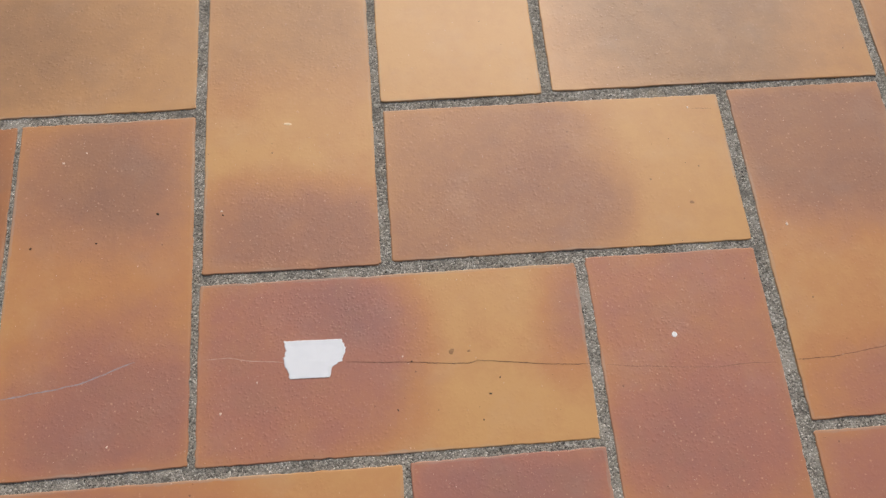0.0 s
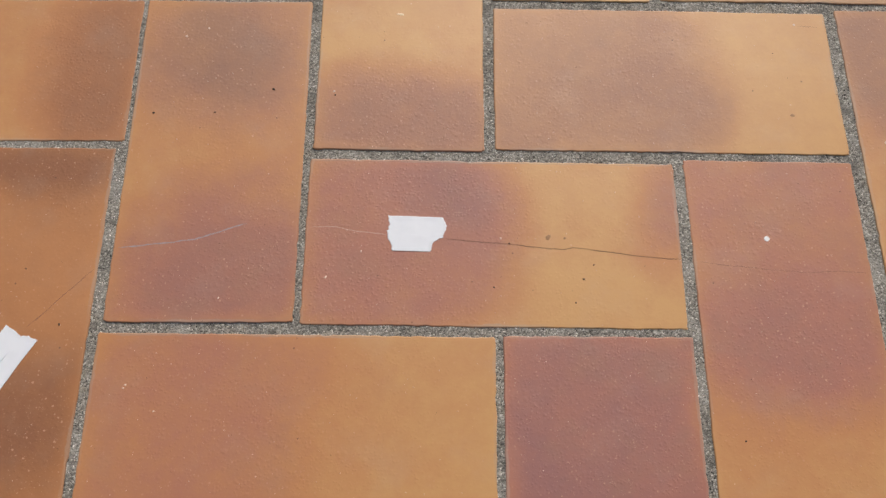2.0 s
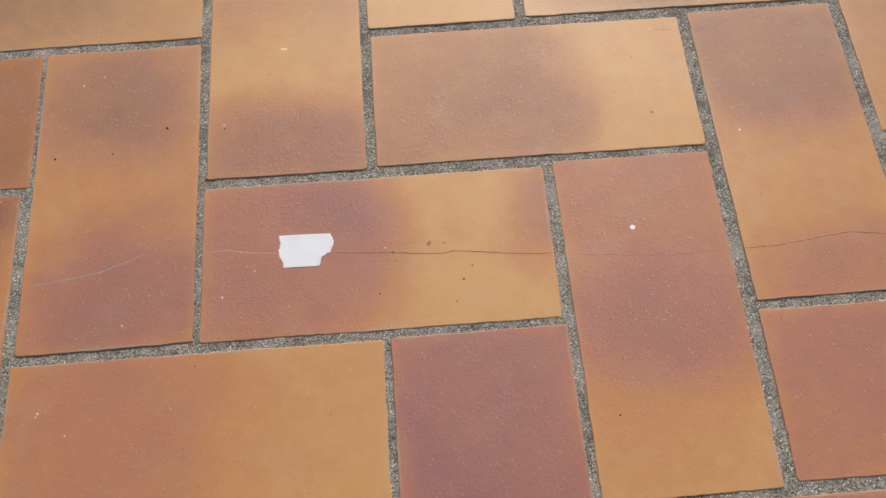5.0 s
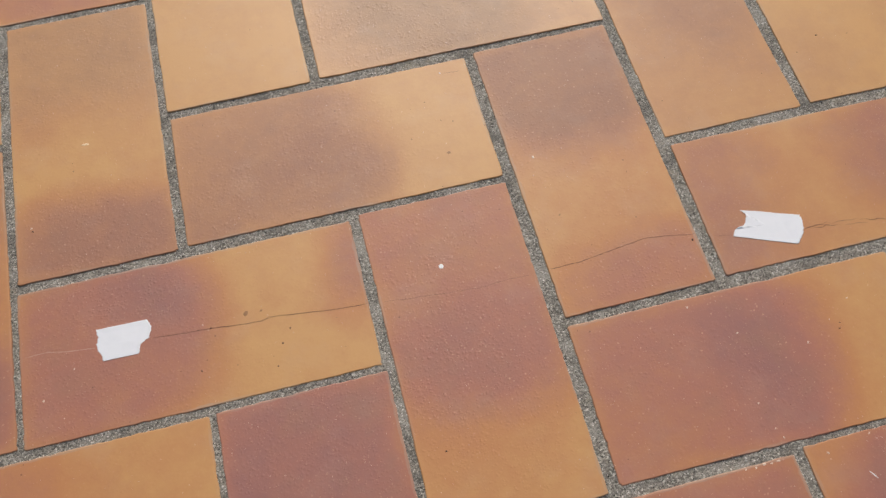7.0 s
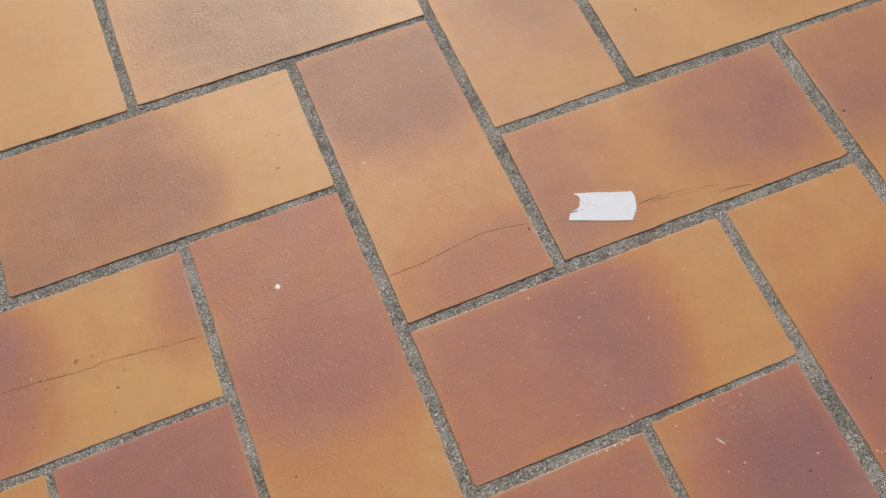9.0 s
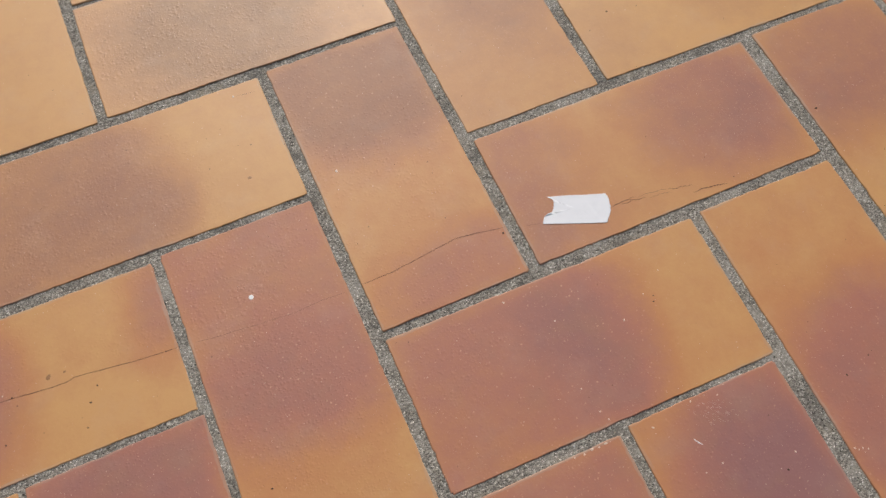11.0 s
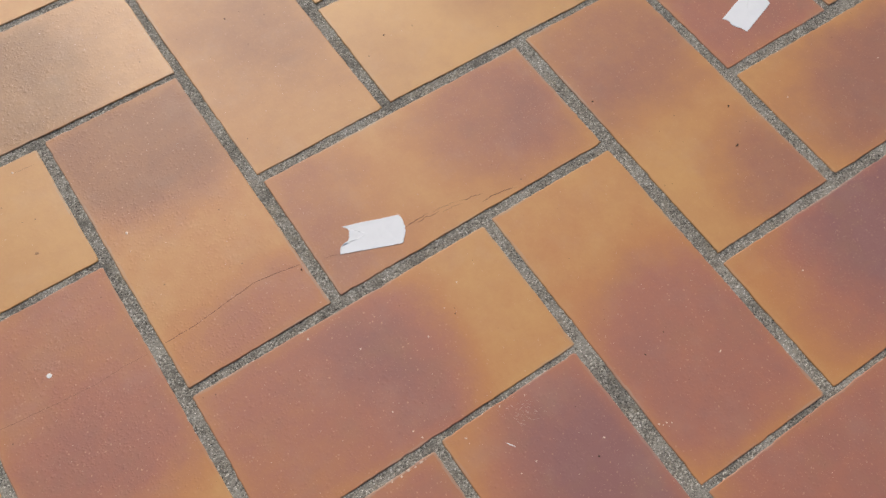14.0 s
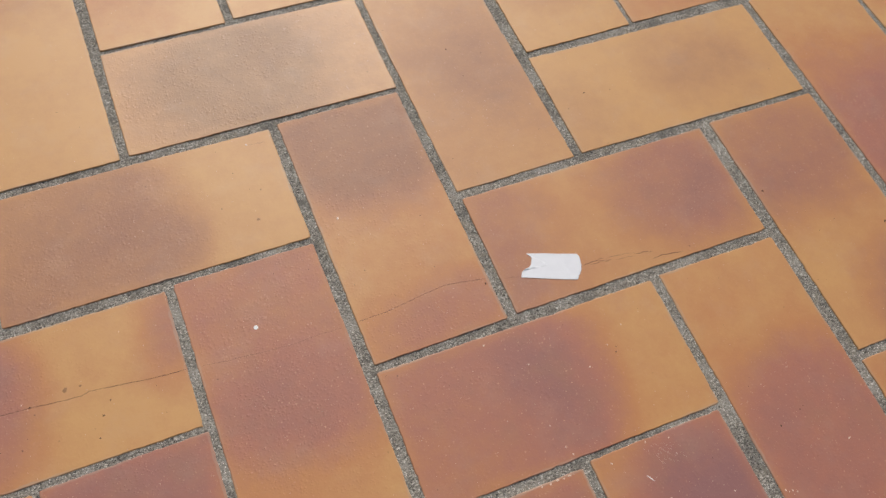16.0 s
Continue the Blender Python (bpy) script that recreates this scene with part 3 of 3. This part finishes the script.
def dot(x, y, size):
    ring = [(size / 2000 * math.cos(6.2832 * k / 20), size / 2000 * math.sin(6.2832 * k / 20)) for k in range(20)]
    rings = [[(u * s, v * s, z) for u, v in ring] for s, z in ((1, 0), (1, 0.0002), (0.9, 0.00032))]
    verts, faces = ring_solid(rings)
    ob = mesh("paper_dot", verts, faces, CHALK)
    ob.location = (x / 1000, y / 1000, face_height(x / 1000, y / 1000))
    return tagged(ob, "tiny round white paper dot on a mauve tile", "paper dot")


dot(306.5, 65.5, 3.6)
for k, (x, y, s) in enumerate(((-106, 155, 2.0), (-64, 156, 1.6), (-25, 175, 2.2), (-173, 40, 1.4), (-146, 3, 1.8), (136.5, 60.3, 1.6), (191, 46, 1.4), (126, 30, 1.1), (276, -67, 1.6), (18, 171, 1.5))):
    blob("crumb_of_earth", x, y, s * 0.85, DIRT_AND_PITS, "tiny dark crumb of earth or pit mark on a clay tile", "dirt", seed=k)
for k, (x, y, s) in enumerate(((662, 192, 1.8), (767, 39, 1.9), (858, -26, 1.6), (558, 282, 1.8), (492, 39, 1.9))):
    blob("crumb_of_earth", x, y, s * 0.85, DIRT_AND_PITS, "tiny dark crumb of earth or pit mark on a clay tile", "dirt", seed=20 + k)
blob("crumb_of_earth", 837, -59, 1.6, DIRT_AND_PITS, "thin dark splinter of earth on a clay tile", "dirt", 0.4, 2.4, 20, 41)
for k, (x, y, s) in enumerate(((162, 65, 3.6), (173, 64.5, 1.8), (337, 159, 2.6))):
    blob("brown_stain", x, y, s, RUST, "small round rust-brown stain on an ochre tile", "stain", 0.03, seed=50 + k)
for k, (x, y, s) in enumerate(((17, 174, 1.5), (-90, 218, 1.6), (-75, 225, 1.3), (349, 235, 1.6), (399, 138, 2.2), (131, 64, 1.0), (-81, -51, 1.2), (-101, -37, 1.2), (801, -169, 1.4), (635, -198, 1.4), (640, -200, 1.2))):
    blob("pale_crumb", x, y, s, CRUMB, "tiny pale crumb on a clay tile", "crumb", 0.22, seed=70 + k)
for k, (x, y) in enumerate(((562, -45), (581, -33), (540, -57), (495, -38), (468, -11), (489, -89), (493, -108), (496, -115), (520, -132), (598, -184), (537, -172), (550, -171), (999, -60), (905, -47), (706, -182), (637, -200), (643, -202), (-100, -35), (-49, 21), (18, 36), (40, 54))):
    blob("pale_crumb", x, y, 0.9 + 0.13 * (k % 5), CRUMB, "tiny pale crumb on a clay tile", "crumb", 0.25, 1.0 + 0.2 * (k % 3), 40 * k, 120 + k)
# dark lumps; the first two stand in for shaded pits in the clay
for k, (x, y) in enumerate(((568, -49), (566, -53), (587, -192), (857, -27), (682, -148), (660, -154), (126, 30), (184, 36), (178, 20))):
    blob("crumb_of_earth", x, y, 0.9 + 0.16 * (k % 4), DIRT_AND_PITS, "tiny dark crumb of earth or pit mark on a clay tile", "dirt", 0.4, 1.0 + 0.3 * (k % 3), 55 * k, 160 + k)
blob("straw_bit", 62, 239.5, 1.7, STRAW, "short bit of dry yellow straw", "straw", 0.16, 4.2, -8, 5)
blob("white_fibre", 542.5, -152.5, 0.8, CHALK, "short white fibre on a purple tile", "fibre", 0.3, 9, -60, 6)


for k, (x, y, s) in enumerate(((486, -128.5, 2.2), (481, -129.0, 1.6), (476, -128.2, 2.6), (470, -129.2, 1.8), (463, -128.6, 1.5), (552, -126.6, 1.6), (571, -130, 1.1))):
    blob("mortar_crumb", x, y, s * 0.65, CRUMB, "pale crumb of mortar on a tile's rim", "crumb", 0.2, 1.6, 8 * k, 90 + k)


def scatter(name, count, low, high, mat, label, seed):
    """Fine dust, as one object."""
    rng = random.Random(seed)
    verts, faces = [], []
    for _ in range(count):
        x, y, r = rng.uniform(-0.30, 1.10), rng.uniform(-0.34, 0.50), rng.uniform(low, high) / 2000
        a, base, low_z = rng.uniform(0, 6.28), len(verts), face_height(x, y)
        for k in range(5):
            f = a + 1.2566 * k
            s = r * rng.uniform(0.7, 1.2)
            verts.append((x + s * math.cos(f), y + s * math.sin(f), low_z))
        verts.append((x, y, low_z + 0.0001 + r * 0.3))
        faces += [(base + k, base + (k + 1) % 5, base + 5) for k in range(5)]
    return tagged(mesh(name, verts, faces, mat), label, "dust", kind="stuff")


scatter("pale_sand_grains", 3600, 0.25, 0.75, GRIT, "fine pale sand grains strewn on the tiles", 3)
scatter("dark_dust_grains", 320, 0.3, 0.8, DIRT_AND_PITS, "fine dark dust grains strewn on the tiles", 5)


# ---- coarse sand showing in the mortar joints ----
def sand():
    made, n, shader = material("mortar_sand")
    chance = n.add("NewGeometry").outputs["Random Per Island"]
    here = n.add("NewGeometry").outputs["Position"]
    stretch = n.noise(here, 34, 5, 0.65)
    tone = n.math("ADD", chance, n.step(stretch, 0.36, 0.64, -0.22, 0.20))
    n.put(shader.inputs["Base Color"], n.ramp(tone, ((0.0, (0.03, 0.026, 0.02)), (0.34, (0.11, 0.098, 0.078)), (0.57, (0.31, 0.282, 0.23)), (0.77, (0.60, 0.56, 0.475)), (1.0, (0.92, 0.89, 0.83)))))
    n.put(shader.inputs["Roughness"], n.step(chance, 0.7, 1.0, 0.75, 0.25))
    return made


def joint_sand(tries, seed):
    """Sand grains half sunk in the mortar, wherever no tile lies; one object."""
    rng = np.random.default_rng(seed)
    x, y = rng.uniform(-0.36, 1.16, tries), rng.uniform(-0.38, 0.56, tries)
    free = np.ones(tries, bool)
    for ob in TILES.values():
        m = ob.matrix_basis.inverted()
        u, v = m[0][0] * x + m[0][1] * y + m[0][3], m[1][0] * x + m[1][1] * y + m[1][3]
        free &= (np.abs(u) > ob["half_x"] - 0.0002) | (np.abs(v) > ob["half_y"] - 0.0002)
    x, y = x[free], y[free]
    count = len(x)
    size = 0.00028 + 0.00055 * rng.random(count) ** 1.8
    turn = rng.uniform(0, 6.2832, count)
    z = np.array([-0.0010 + noise.noise((a * 38, b * 38, 3.1)) * 0.0006 + noise.noise((a * 140, b * 140, 9.4)) * 0.00045 for a, b in zip(x.tolist(), y.tolist())])
    corners = []
    for k in range(5):
        reach = size * rng.uniform(0.65, 1.25, count)
        corners.append(np.stack([x + reach * np.cos(turn + 1.2566 * k), y + reach * np.sin(turn + 1.2566 * k), z - size * 0.2], 1))
    corners.append(np.stack([x + size * rng.uniform(-0.4, 0.4, count), y + size * rng.uniform(-0.4, 0.4, count), z + size * rng.uniform(0.35, 1.0, count)], 1))
    verts = np.stack(corners, 1).reshape(-1, 3)
    base = (np.arange(count) * 6)[:, None, None]
    faces = (base + np.array([[k, (k + 1) % 5, 5] for k in range(5)])[None]).reshape(-1, 3)
    return tagged(mesh("joint_sand", verts.tolist(), faces.tolist(), sand(), FLOOR), kind="stuff")


joint_sand(520000, 12)
